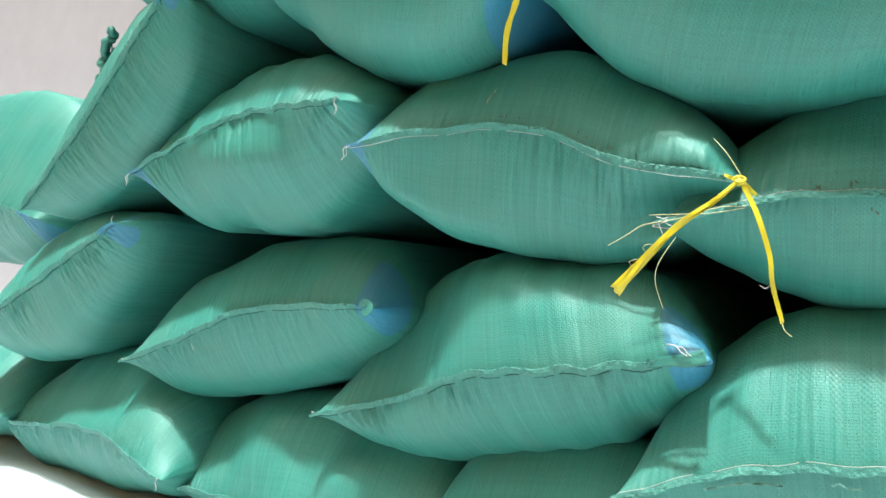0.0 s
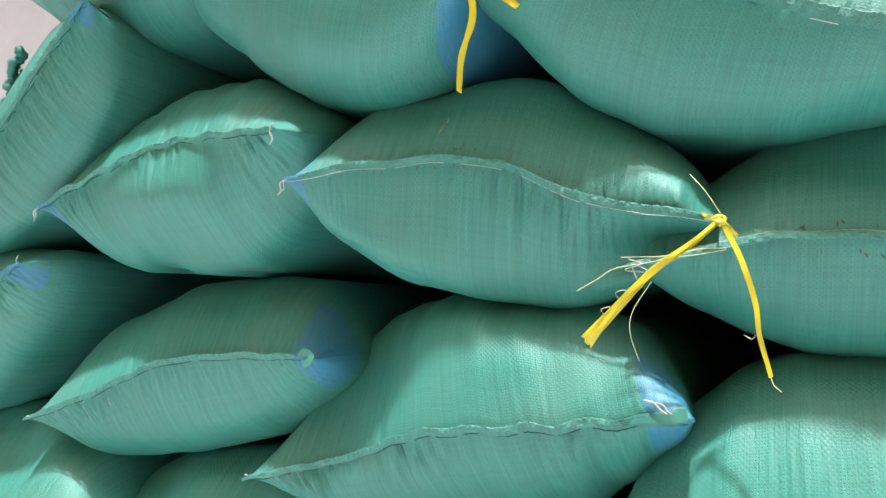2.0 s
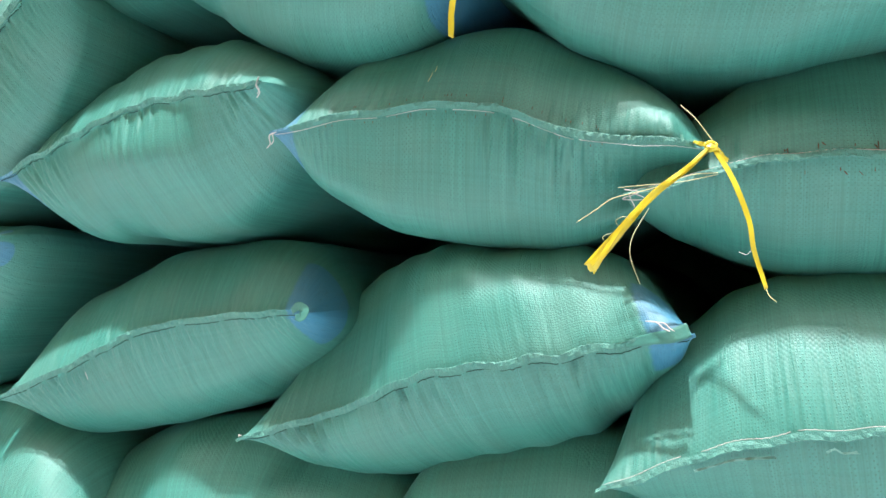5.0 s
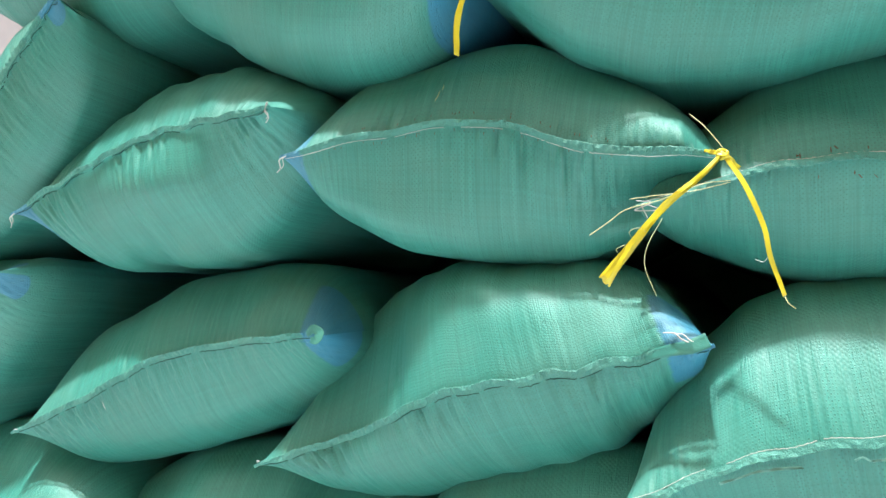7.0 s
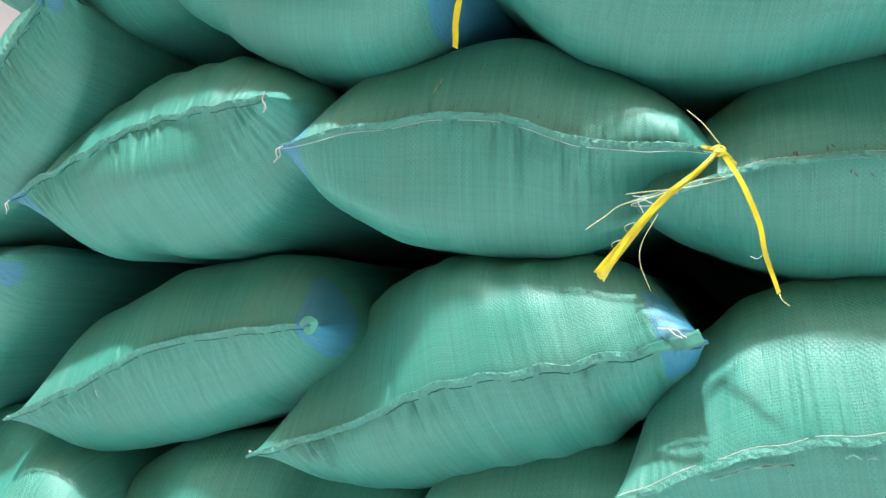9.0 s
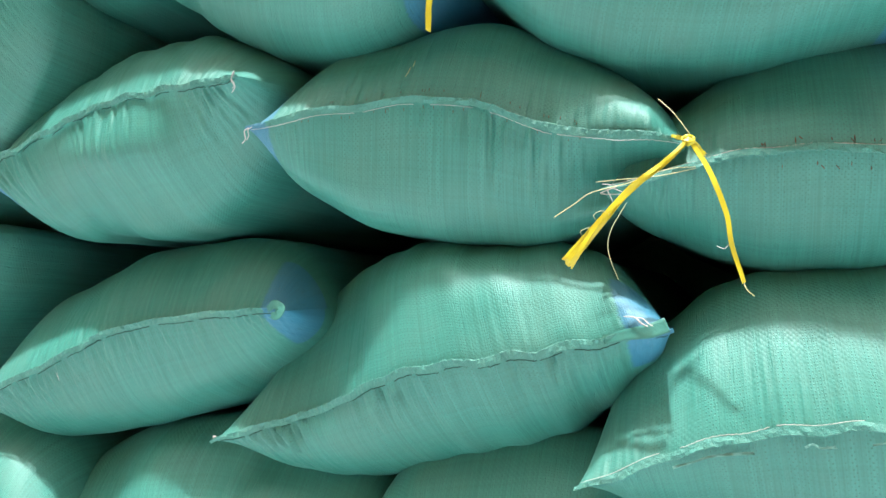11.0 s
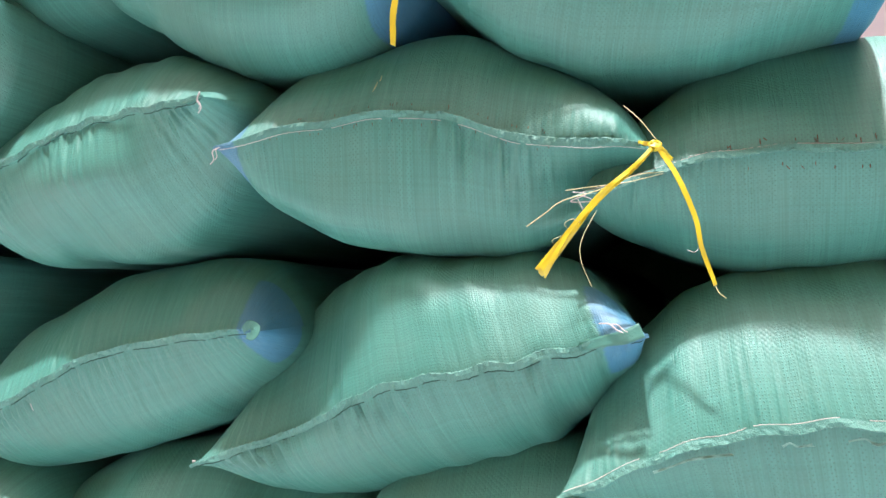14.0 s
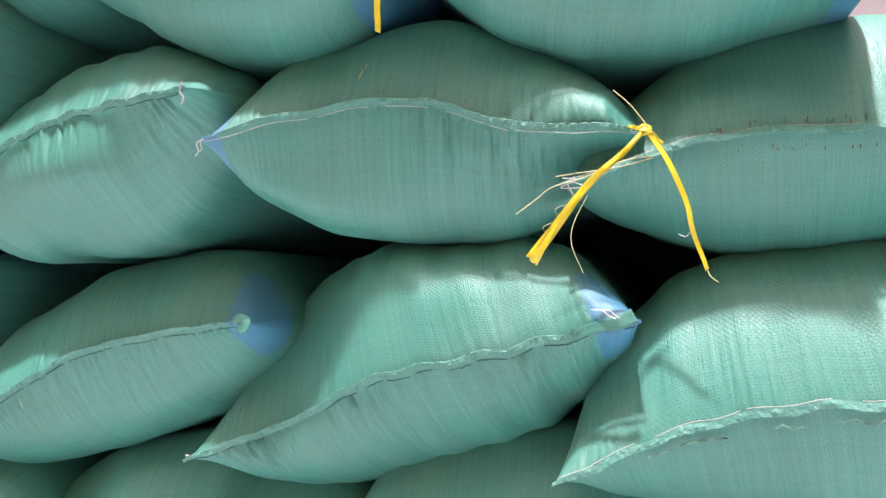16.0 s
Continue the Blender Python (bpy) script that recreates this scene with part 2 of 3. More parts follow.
def sack(label, left, right, seam, top, bottom, deep=0.15, length=0.8, ears=(0.06, 0.06), selvedge=(1, 0.034), hem_up=1, hem=0.015, pucker=(0.0022, 0.0043), taper=(0.0, 0.0), corner=(0.012, 0.012), dent=(), push=(0, 0, 0), shown=-0.3, lens=(0.42, 0.16), fine=True, group="sacks in the pile"):
    """A filled sack lying on its side, its sewn mouth forward. left, right: the mouth's corners; seam: the mouth line's rise over their chord at
    a quarter, half, three quarters; top, bottom: heights of the bulge over the chord; selvedge: the side and the distance from it of the blue stripe; lens: how sharply the upper and the lower face slope away from the mouth; corner: how far the ends are rounded back."""
    global SACKS
    SACKS += 1
    rng = random.Random(SACKS * 17)
    l, r = Vector(left), Vector(right)
    e1 = (r - l).normalized()
    back = Vector((-e1.y, e1.x, 0)).normalized()
    up = e1.cross(back)
    root = new("sack")
    root.matrix_world = Matrix(((e1.x, back.x, up.x, (l.x + r.x) / 2), (e1.y, back.y, up.y, (l.y + r.y) / 2), (e1.z, back.z, up.z, (l.z + r.z) / 2), (0, 0, 0, 1)))
    tagged(root, label, "sack", group)
    W = (r - l).length
    NU, NF, NB = (220, 36, 8) if fine else (60, 14, 4)
    q = np.linspace(0, 1, NU + 1)
    u = 0.45 * (2 * q - 1) - 0.55 * np.cos(math.pi * q)
    turn = np.arccos(np.clip(-u, -1, 1)) / math.pi
    frac = (u + 1) / 2
    S = spline((0, 0.25, 0.5, 0.75, 1), (0, *seam, 0))
    T, B = spline(SPREAD, (0, *top, 0)), spline(SPREAD, (0, *bottom, 0))
    P = spline((0, 0.25, 0.5, 0.75, 1), (0, *push, 0))
    small, mid, lump, lump2 = ripple(rng, 45, 120, 7), ripple(rng, 14, 40, 4), ripple(rng, 2, 6, 4), ripple(rng, 2, 6, 4)
    slack = ripple(rng, 1.5, 5, 3)
    # profile from the mouth over the bulge to the far end: share of height, way back, way along the cloth
    profs = []
    for slope in (lens[1], lens[0]):
        prof = []
        for i in range(NF + 1):
            a = (i / NF) ** 1.35 * math.pi / 2
            prof.append((math.sin(a) ** 1.08, deep * ((1 - slope) * (1 - math.cos(a)) + slope * math.sin(a)), math.sin(a)))
        for i in range(1, NB):
            prof.append((1.0, deep + (length - 1.7 * deep) * i / NB, 1.0))
        for i in range(10):
            a = (1 - i / 9) * math.pi / 2
            prof.append((math.sin(a), length - 0.7 * deep * (1 - math.cos(a)), 1.0))
        profs.append(prof)
    sx, ss = u * W / 2, S(frac)
    crest = 0.0016 * slack(sx * 3)          # the mouth line is never quite straight
    rows, uvs = [], []
    for sign, H, prof in ((-1, B(turn), profs[0]), (1, T(turn), profs[1])):
        along = 0.0
        last = (0.0, 0.0)
        for i, (h, y, wide) in enumerate(prof):
            along += math.hypot((h - last[0]) * 0.13, y - last[1])
            last = (h, y)
            belly = -0.07 * min(1.0, max(0.0, (y - 0.9 * deep) / 0.3))     # drawn in towards the bottom of the sack
            narrow = min(1.0, y / (1.2 * deep))
            x = sx * (1 - np.where(u < 0, ears[0], ears[1]) * wide - np.where(u < 0, taper[0], taper[1]) * narrow + belly)
            z = ss + crest + (H - ss) * h
            yy = y + P(frac) * max(0.0, 1 - y / deep) + np.where(u < 0, corner[0], corner[1]) * np.abs(u) ** 5 * min(1.0, 2.0 * h) * max(0.0, 1 - y / (3 * deep))
            near = math.exp(-along / 0.045) * (1 - math.exp(-along / 0.006))
            far = min(1.0, along / 0.05)
            amp = pucker[0 if sign > 0 else 1] * (0.55 + 0.45 * slack(sx + 3 * sign))
            off = near * amp * (small(sx, along * sign) + 0.9 * mid(sx, along)) + far * 0.0014 * lump(sx, along * sign * 2) * lump2(along * sign, sx)
            off = off * np.clip((1 - np.abs(u)) * 6, 0, 1)
            for cx, ca, rad, amount in dent:     # hollows and (minus) swellings: across, along (signed), size, way back
                yy = yy + amount * np.clip((1 - np.abs(u)) * 7, 0, 1) * np.exp(-(((sx - cx) / rad[0]) ** 2 + ((along * sign - ca) / rad[1]) ** 2))
            c = h if i <= NF else 1.0
            yy = yy - off * math.sqrt(max(0.0, 1 - c * c))
            z = z + sign * off * c
            rows.append((sign, i, np.stack([x, yy, z], 1), sx, along * sign))
    n = len(prof)
    order = [rows[i] for i in range(n - 1, -1, -1)] + rows[n + 1:]
    verts = np.concatenate([o[2] for o in order])
    N = NU + 1
    faces = [(i * N + j, i * N + j + 1, (i + 1) * N + j + 1, (i + 1) * N + j) for i in range(len(order) - 1) for j in range(NU)]
    body = mesh_object("body", verts, faces, CLOTH, root)
    uv = body.data.uv_layers.new(name="cloth")
    idx = np.empty(len(body.data.loops), int)
    body.data.loops.foreach_get("vertex_index", idx)
    flat = np.concatenate([np.stack([o[3], np.full(N, o[4])], 1) for o in order])
    uv.data.foreach_set("uv", flat[idx].ravel())
    centre = selvedge[0] * (W / 2 - selvedge[1])
    at = body.data.attributes.new("selvedge", "FLOAT", "POINT")
    away = flat[:, 0] - centre
    if len(selvedge) > 3:      # a narrower stripe
        away = away * selvedge[3]
    if len(selvedge) > 2:      # a stripe on one face only
        away = np.where(flat[:, 1] * selvedge[2] < 0, 1.0, away)
    if len(selvedge) > 4:      # a stripe that ends a short way from the mouth
        away = np.hypot(away, 1.2 * np.maximum(0, np.abs(flat[:, 1]) - selvedge[4]))
    at.data.foreach_set("value", away)

    # the folded hem: a thick wavy tape standing on the mouth line
    M = 320 if fine else 40
    nick = ripple(rng, 60, 190, 6)
    f = np.linspace(0.0, 1.0, M + 1)
    hx = (2 * f - 1) * W / 2
    hs = S(f) + 0.0016 * slack(hx * 3)
    hp = P(f)
    for cx, ca, rad, amount in dent:
        hp = hp + amount * np.clip((0.5 - np.abs(f - 0.5)) * 14, 0, 1) * np.exp(-(((hx - cx) / rad[0]) ** 2 + ((0.006 * hem_up - ca) / rad[1]) ** 2))
    HP = spline(f[::3], hp[::3])
    wob, wid, flop = ripple(rng, 6, 25, 4), ripple(rng, 8, 34, 5), ripple(rng, 3, 12, 3)
    hv, hf, huv = [], [], []
    for j in range(M + 1):
        w = 0.76 * hem * (1 + 0.05 * wid(hx[j]) + 0.035 * nick(hx[j])) * min(1.0, 0.45 + 6 * min(f[j], 1 - f[j]))
        lean = 1.30 + 0.16 * flop(hx[j])
        d = Vector((0, -math.cos(lean), hem_up * math.sin(lean)))
        nrm = Vector((0, -math.sin(lean), -hem_up * math.cos(lean)))
        base = Vector((hx[j], -0.0035 + hp[j], hs[j] - hem_up * 0.002 + 0.0004 * wob(hx[j])))
        th = 0.0012
        for a, t2 in ((0, th), (0.5, th * 1.35 + 0.0009 * wob(hx[j] * 2)), (0.93, th * 1.1), (1, 0), (0.93, -th * 0.7), (0.45, -th * 0.6), (0, -th)):
            hv.append(base + d * (w * a) + nrm * (t2 + 0.0008 * a * wid(hx[j] * 0.7 + 1) + 0.0009 * a * nick(hx[j] * 0.8 + 2 + a)))
            huv.append((hx[j], a * 0.014))
    K = 7
    for j in range(M):
        for k in range(K):
            k2 = (k + 1) % K
            hf.append((j * K + k, j * K + k2, (j + 1) * K + k2, (j + 1) * K + k))
    hf.append(tuple(range(K)))
    hf.append(tuple(M * K + k for k in range(K - 1, -1, -1)))
    strip = mesh_object("hem", hv, hf, HEM, root, "folded and sewn edge tape", smooth=False)
    uv = strip.data.uv_layers.new(name="cloth")
    idx = np.empty(len(strip.data.loops), int)
    strip.data.loops.foreach_get("vertex_index", idx)
    uv.data.foreach_set("uv", np.array(huv)[idx].ravel())
    at = strip.data.attributes.new("selvedge", "FLOAT", "POINT")
    at.data.foreach_set("value", np.array(huv)[:, 0] - centre)

    # stitching: one white thread along the foot of the hem, here and there sunk into the cloth
    g = np.linspace(0.012, 0.988, 150)
    gx = (2 * g - 1) * W / 2
    sunk = np.clip(flop(gx * 1.7) + shown, -1, 1)
    tz = S(g) + 0.0016 * slack(gx * 3) - hem_up * (0.0024 + 0.0008 * np.abs(np.sin(gx * 400)))
    ty = HP(g) - 0.0006 - 0.0016 * np.maximum(sunk, 0) - 0.006 * np.minimum(sunk, 0) - 0.0005 * np.sin(gx * 800)
    if shown < -1:      # a dark broken line as painted shade at the hem's foot, instead of thread
        ty = HP(g) - 0.0018 - 0.0008 * np.sin(gx * 310) + 0.004 * np.clip(1.5 * flop(gx * 2.3) + 0.3 * nick(gx), -0.2, 1)
        mesh_object("stitching", *tube(np.stack([gx, ty, tz - hem_up * 0.0004 + 0.0005 * nick(gx * 0.6)], 1), 0.0007, 6), HEM_SHADE, strip, "dark green sewing cord")
    else:
        mesh_object("stitching", *tube(np.stack([gx, ty, tz], 1), 0.00042, 5), THREAD, strip, "white sewing thread")
    HEMS[root.name] = strip
    SURFACE[root.name] = (flat, verts)
    return root


def on_cloth(root, across, along, out=0.001):
    """A place on a sack's cloth, by way across and along (up: plus), in the sack's own measures."""
    flat, verts = SURFACE[root.name]
    i = int(np.argmin((flat[:, 0] - across) ** 2 + (flat[:, 1] - along) ** 2))
    x, y, z = verts[i]
    return Vector((x, y - out, z + (out if along > 0 else -out) * 0.5))


def tail(root, start, knots, r=0.0008, name="thread_tail", mat=None):
    """A loose curl of thread on a sack, in the sack's own measures."""
    pts = smooth_line([tuple(Vector(start) + Vector(k)) for k in knots], 8 * len(knots))
    v, f = tube(pts, r, 5)
    return mesh_object(name, v, f, mat or THREAD, HEMS[root.name], "frayed white thread end")


BOTTOM = "green woven sack in the bottom row, "
sack_b = sack('green woven sack with sunlit hem and curled corner', (-1.308, 0.86, 0.681), (-0.738, 0.821, 0.799), (0.032, 0.046, 0.029), (0.134, 0.161, 0.173, 0.155, 0.089), (-0.115, -0.125, -0.152, -0.152, -0.08), selvedge=(-1, 0.01), push=(0.02, 0.028, 0.02), ears=(0.195, -0.079), dent=((0.02, -0.055, (0.1, 0.04), -0.03), (0.255, -0.075, (0.09, 0.08), 0.02)), shown=-1.8, deep=0.135, pucker=(0.002, 0.003), lens=(0.45, 0.05), corner=(0.012, 0.02), hem=0.012)
sack_c = sack('bulging green sack with wavy hem, tied to its neighbour', (-0.728, 0.83, 0.731), (-0.172, 0.868, 0.695), (0.034, 0.046, 0.009), (0.119, 0.153, 0.179, 0.147, 0.086), (-0.077, -0.116, -0.123, -0.117, -0.062), selvedge=(-1, 0.0), push=(0.026, 0.028, 0.016), dent=((0.235, 0.065, (0.085, 0.075), -0.036), (0.2, -0.07, (0.07, 0.05), 0.045), (-0.16, -0.125, (0.12, 0.055), -0.022)), shown=0.6, deep=0.12, ears=(0.015, 0.015), corner=(0.0, 0.006), hem=0.0125)
sack_d = sack('green sack with brown-specked seam, tied to its neighbour', (-0.262, 0.862, 0.642), (0.33, 0.86, 0.66), (0.038, 0.033, 0.011), (0.107, 0.175, 0.182, 0.172, 0.127), (-0.045, -0.086, -0.086, -0.074, -0.035), hem_up=-1, shown=1.0, hem=0.011, push=(0.022, 0.02, 0.01), ears=(-0.016, 0.075))
sack_e = sack('green sack with blue-striped corner, wedged in the middle row', (-1.318, 0.885, 0.308), (-0.7, 0.892, 0.489), (0.018, 0.043, 0.028), (0.136, 0.163, 0.181, 0.161, 0.127), (-0.09, -0.105, -0.108, -0.1, -0.07), ears=(0.045, -0.039), dent=((0.02, -0.12, (0.22, 0.05), -0.012),), push=(0.012, 0.02, 0.02), selvedge=(1, 0.004, 0, 0.7, 0.12), shown=-1.8, hem=0.013)
sack_f = sack('plump green sack, sunlit above its hem, blue corner', (-0.826, 0.915, 0.2925), (-0.182, 0.852, 0.492), (0.005, 0.024, 0.009), (0.116, 0.201, 0.209, 0.175, 0.125), (-0.08, -0.108, -0.107, -0.103, -0.062), push=(0.01, -0.004, 0.004), pucker=(0.0009, 0.0056), ears=(0.064, 0.033), selvedge=(1, 0.006, 0, 0.62, 0.09), lens=(0.14, 0.14), dent=((-0.16, 0.085, (0.11, 0.1), 0.05), (0.08, 0.115, (0.13, 0.07), -0.024)), taper=(0.0, 0.1), shown=-1.8, corner=(0.012, 0.0), hem=0.014)
sack_g = sack('sunlit green sack with coarse weave and frayed hem', (-0.284, 0.856, 0.311), (0.3, 0.856, 0.389), (0.047, 0.059, 0.034), (0.137, 0.215, 0.219, 0.211, 0.131), (-0.055, -0.096, -0.115, -0.112, -0.062), push=(0.006, 0.004, 0), hem_up=-1, pucker=(0.0022, 0.002), shown=0.3, hem=0.012, ears=(0.051, 0.069), lens=(0.25, 0.16))
sack_h = sack('green sack resting on the concrete, blue corner', (-1.82, 0.905, 0.092), (-1.129, 0.86, 0.121), (0.012, 0.039, 0.039), (0.121, 0.182, 0.199, 0.198, 0.133), (-0.124, -0.117, -0.118, -0.098, -0.078), selvedge=(-1, 0.02), ears=(0.077, 0.06), dent=((0.27, 0.1, (0.12, 0.08), -0.022), (0.1, 0.07, (0.08, 0.07), 0.016)), shown=-1.8)
sack_i = sack(BOTTOM + 'dappled with sun', (-1.2, 0.93, 0.08), (-0.51, 0.92, 0.11), (0.01, 0.02, 0.01), (0.136, 0.198, 0.211, 0.197, 0.132), (-0.062, -0.096, -0.1, -0.094, -0.063), ears=(-0.143, 0.012), dent=((-0.11, 0.11, (0.06, 0.08), -0.04), (0.08, 0.07, (0.05, 0.05), -0.03)), shown=-1)
sack_j = sack(BOTTOM + 'in shade', (-0.58, 0.87, 0.14), (0.02, 0.86, 0.15), (0.01, 0.02, 0.01), (0.145, 0.196, 0.211, 0.197, 0.142), (-0.111, -0.158, -0.171, -0.152, -0.098), ears=(-0.112, 0.066), shown=-1)
sack_k = sack('green sack with blue tip, half hidden in shade', (-1.826, 0.825, 0.301), (-1.321, 0.85, 0.585), (-0.003, -0.004, -0.002), (0.097, 0.125, 0.13, 0.112, 0.055), (-0.1, -0.143, -0.161, -0.13, -0.074), ears=(0.084, -0.09), selvedge=(1, 0.024, 0, 1.5, 0.08), dent=((0.05, -0.13, (0.2, 0.06), -0.02),), deep=0.11, shown=-1.8)
sack_a = sack("green sack leaning on its edge, ragged hem", (-1.66, 0.84, 0.595), (-1.166, 0.82, 1.027), (-0.011, -0.015, -0.004), (0.08, 0.115, 0.125, 0.132, 0.098), (-0.08, -0.13, -0.15, -0.14, -0.09), pucker=(0.004, 0.004), deep=0.075, selvedge=(1, 0.02, 0, 1.6, 0.03), shown=-1.8)
sack_l = sack('bright sunlit green sack at the end of the pile', (-2.52, 0.87, 0.6), (-1.72, 0.9, 0.577), (0.02, 0.03, 0.02), (0.196, 0.297, 0.328, 0.33, 0.26), (-0.08, -0.118, -0.139, -0.128, -0.097), selvedge=(1, 0.034, -1), ears=(0.042, -0.131), shown=-1)
sack_p = sack(BOTTOM + "at its end", (-2.32, 0.86, 0.14), (-1.72, 0.86, 0.12), (0.01, 0.02, 0.01), (0.10, 0.15, 0.17, 0.15, 0.10), (-0.08, -0.11, -0.125, -0.11, -0.08), selvedge=(-1, 0.034))
sack_m = sack('green sack tied at its blue corner with yellow raffia', (-1.037, 0.832, 1.148), (-0.468, 0.819, 0.969), (-0.005, -0.01, -0.016), (0.094, 0.134, 0.152, 0.146, 0.111), (-0.123, -0.158, -0.185, -0.184, -0.134), ears=(0.037, 0.048), selvedge=(1, 0.008, 0, 1.3), dent=((0.12, -0.09, (0.15, 0.08), -0.02),), deep=0.11, pucker=(0.002, 0.0015), shown=-0.5)
sack_n = sack('green sack on top of the pile, thick hem, blue corner', (-0.472, 0.822, 0.98), (0.055, 0.825, 0.828), (0.009, 0.025, 0.02), (0.136, 0.223, 0.225, 0.177, 0.115), (-0.029, -0.091, -0.109, -0.082, -0.029), ears=(-0.149, 0.002), hem=0.018, selvedge=(1, 0.005, 0, 1.2), pucker=(0.005, 0.0014), deep=0.105, push=(0.01, 0.02, 0.012), shown=-0.6, lens=(0.14, 0.16))
sack_o = sack("green sack lying on a leaning one, in shade", (-1.53, 0.845, 1.155), (-0.94, 0.845, 1.075), (0.01, 0.02, 0.01), (0.08, 0.12, 0.13, 0.12, 0.08), (-0.07, -0.105, -0.115, -0.105, -0.07), shown=-1)

# a second layer, added to keep the gaps dark and stop light from the wall
for row, (z, x0) in enumerate(((0.15, -2.1), (0.40, -2.35), (0.62, -2.05), (0.86, -2.3), (1.08, -2.1))):
    for k in range(5 if z < 0.8 else 4):
        x = x0 + 0.6 * k
        sack("green woven sack added behind the pile to close its gaps", (x - 0.3, 1.58, z), (x + 0.3, 1.58, z + 0.01), (0.01, 0.02, 0.01), (0.12, 0.16, 0.17, 0.16, 0.12), (-0.1, -0.13, -0.14, -0.13, -0.1), length=0.7, fine=False)


# ---- raffia ties ----
def ribbon(points, widths, fold=0.25, seed=1, calm=1.0):
    """A strip of raffia, folded lengthwise, through points; it faces the yard."""
    rng = random.Random(seed)
    n = 7 * len(points)
    pts = smooth_line(points, n)
    ws = 0.8 * spline(np.linspace(0, 1, len(widths)), widths)(np.linspace(0, 1, n))
    verts, faces = [], []
    cut = [calm * rng.uniform(-0.004, 0.004) for _ in range(5)]
    ridge = ripple(rng, 2, 9, 3)
    shape = ((-1, 0.1), (-0.55, -fold), (0, 0.05), (0.5, -fold * 0.8), (1, 0.15))
    for i, p in enumerate(pts):
        d = Vector(pts[min(i + 1, n - 1)] - pts[max(i - 1, 0)]).normalized()
        side = d.cross(Vector((0.1, -1, 0.1))).normalized()
        face = side.cross(d)
        tw = calm * 0.5 * float(ridge(i / n * 0.6))
        side, face = side * math.cos(tw) + face * math.sin(tw), face * math.cos(tw) - side * math.sin(tw)
        for back in (0, 1):
            for k, (a, b) in enumerate(shape if not back else reversed(shape)):
                kk = k if not back else 4 - k
                end = d * cut[kk] if i == n - 1 else Vector()
                verts.append(Vector(p) + side * (a * ws[i] / 2) + face * (b * ws[i] / 2 * (1 + calm * 0.3 * float(ridge(i / n + kk))) + (0.0004 if back else -0.0004)) + end)
    for i in range(n - 1):
        for k in range(10):
            k2 = (k + 1) % 10
            faces.append((i * 10 + k, i * 10 + k2, (i + 1) * 10 + k2, (i + 1) * 10 + k))
    faces.append(tuple(range(9, -1, -1)))
    faces.append(tuple((n - 1) * 10 + k for k in range(10)))
    return verts, faces


def knot(at, r, root):
    """A small pulled-tight knot: two crossed turns of raffia."""
    c = Vector(at)
    turn = [c + Vector((r * math.cos(a) * 1.1, 0.6 * r * math.sin(2 * a), r * math.sin(a) * 0.9)) for a in np.linspace(0, 2 * math.pi, 17)]
    return mesh_object("knot", *tube(turn, r * 0.55, 8), YELLOW, root, "pulled-tight raffia knot")


def thread(root, points, r, mat, label):
    return mesh_object("loose_thread", *tube(smooth_line(points, 9 * len(points)), 0.8 * r, 5), mat, root, label)


tie = tagged(new("raffia_tie"), "bright yellow raffia tie knotting two sacks together", "tie", "yellow ties")
knot((-0.170, 0.850, 0.694), 0.0045, tie)
mesh_object("strand", *ribbon([(-0.171, 0.848, 0.693), (-0.194, 0.838, 0.668), (-0.225, 0.832, 0.642), (-0.257, 0.83, 0.605), (-0.294, 0.829, 0.559)], (0.006, 0.008, 0.010, 0.012, 0.017), 0.35, 1, 0.6), YELLOW, tie)
mesh_object("strand", *ribbon([(-0.171, 0.846, 0.693), (-0.196, 0.836, 0.667), (-0.228, 0.829, 0.640), (-0.260, 0.827, 0.603), (-0.289, 0.827, 0.556)], (0.004, 0.005, 0.005, 0.006, 0.008), 0.3, 2, 0.6), YELLOW, tie)
mesh_object("strand", *ribbon([(-0.167, 0.848, 0.691), (-0.148, 0.842, 0.657), (-0.132, 0.84, 0.615), (-0.126, 0.841, 0.582), (-0.114, 0.844, 0.543)], (0.006, 0.007, 0.0065, 0.006, 0.0055), 0.4, 3, 0.6), YELLOW, tie)
mesh_object("strand", *ribbon([(-0.189, 0.858, 0.701), (-0.18, 0.849, 0.697), (-0.166, 0.846, 0.691), (-0.153, 0.862, 0.678)], (0.004, 0.006, 0.007, 0.006), 0.4, 4), YELLOW, tie)
PALE = plain("pale_yellow_fibre", (0.42, 0.38, 0.18), (0.50, 0.47, 0.30), 200.0, 0.5)
FIBRE = "thin pale split fibre"
thread(tie, [(-0.163, 0.862, 0.667), (-0.192, 0.850, 0.663), (-0.233, 0.845, 0.648), (-0.271, 0.846, 0.639), (-0.29, 0.844, 0.626), (-0.312, 0.842, 0.611)], 0.0007, PALE, FIBRE)
thread(tie, [(-0.163, 0.860, 0.665), (-0.20, 0.848, 0.656), (-0.240, 0.848, 0.653), (-0.268, 0.850, 0.651)], 0.0006, PALE, FIBRE)
thread(tie, [(-0.233, 0.845, 0.627), (-0.249, 0.842, 0.596), (-0.251, 0.842, 0.573), (-0.24, 0.844, 0.543)], 0.0006, PALE, FIBRE)
thread(tie, [(-0.203, 0.855, 0.742), (-0.186, 0.850, 0.724), (-0.169, 0.848, 0.700)], 0.0007, PALE, FIBRE)
thread(tie, [(-0.114, 0.844, 0.543), (-0.111, 0.842, 0.536), (-0.104, 0.846, 0.530)], 0.0007, PALE, FIBRE)
thread(tie, [(-0.141, 0.85, 0.581), (-0.133, 0.843, 0.578), (-0.127, 0.842, 0.585)], 0.0005, THREAD, FIBRE)
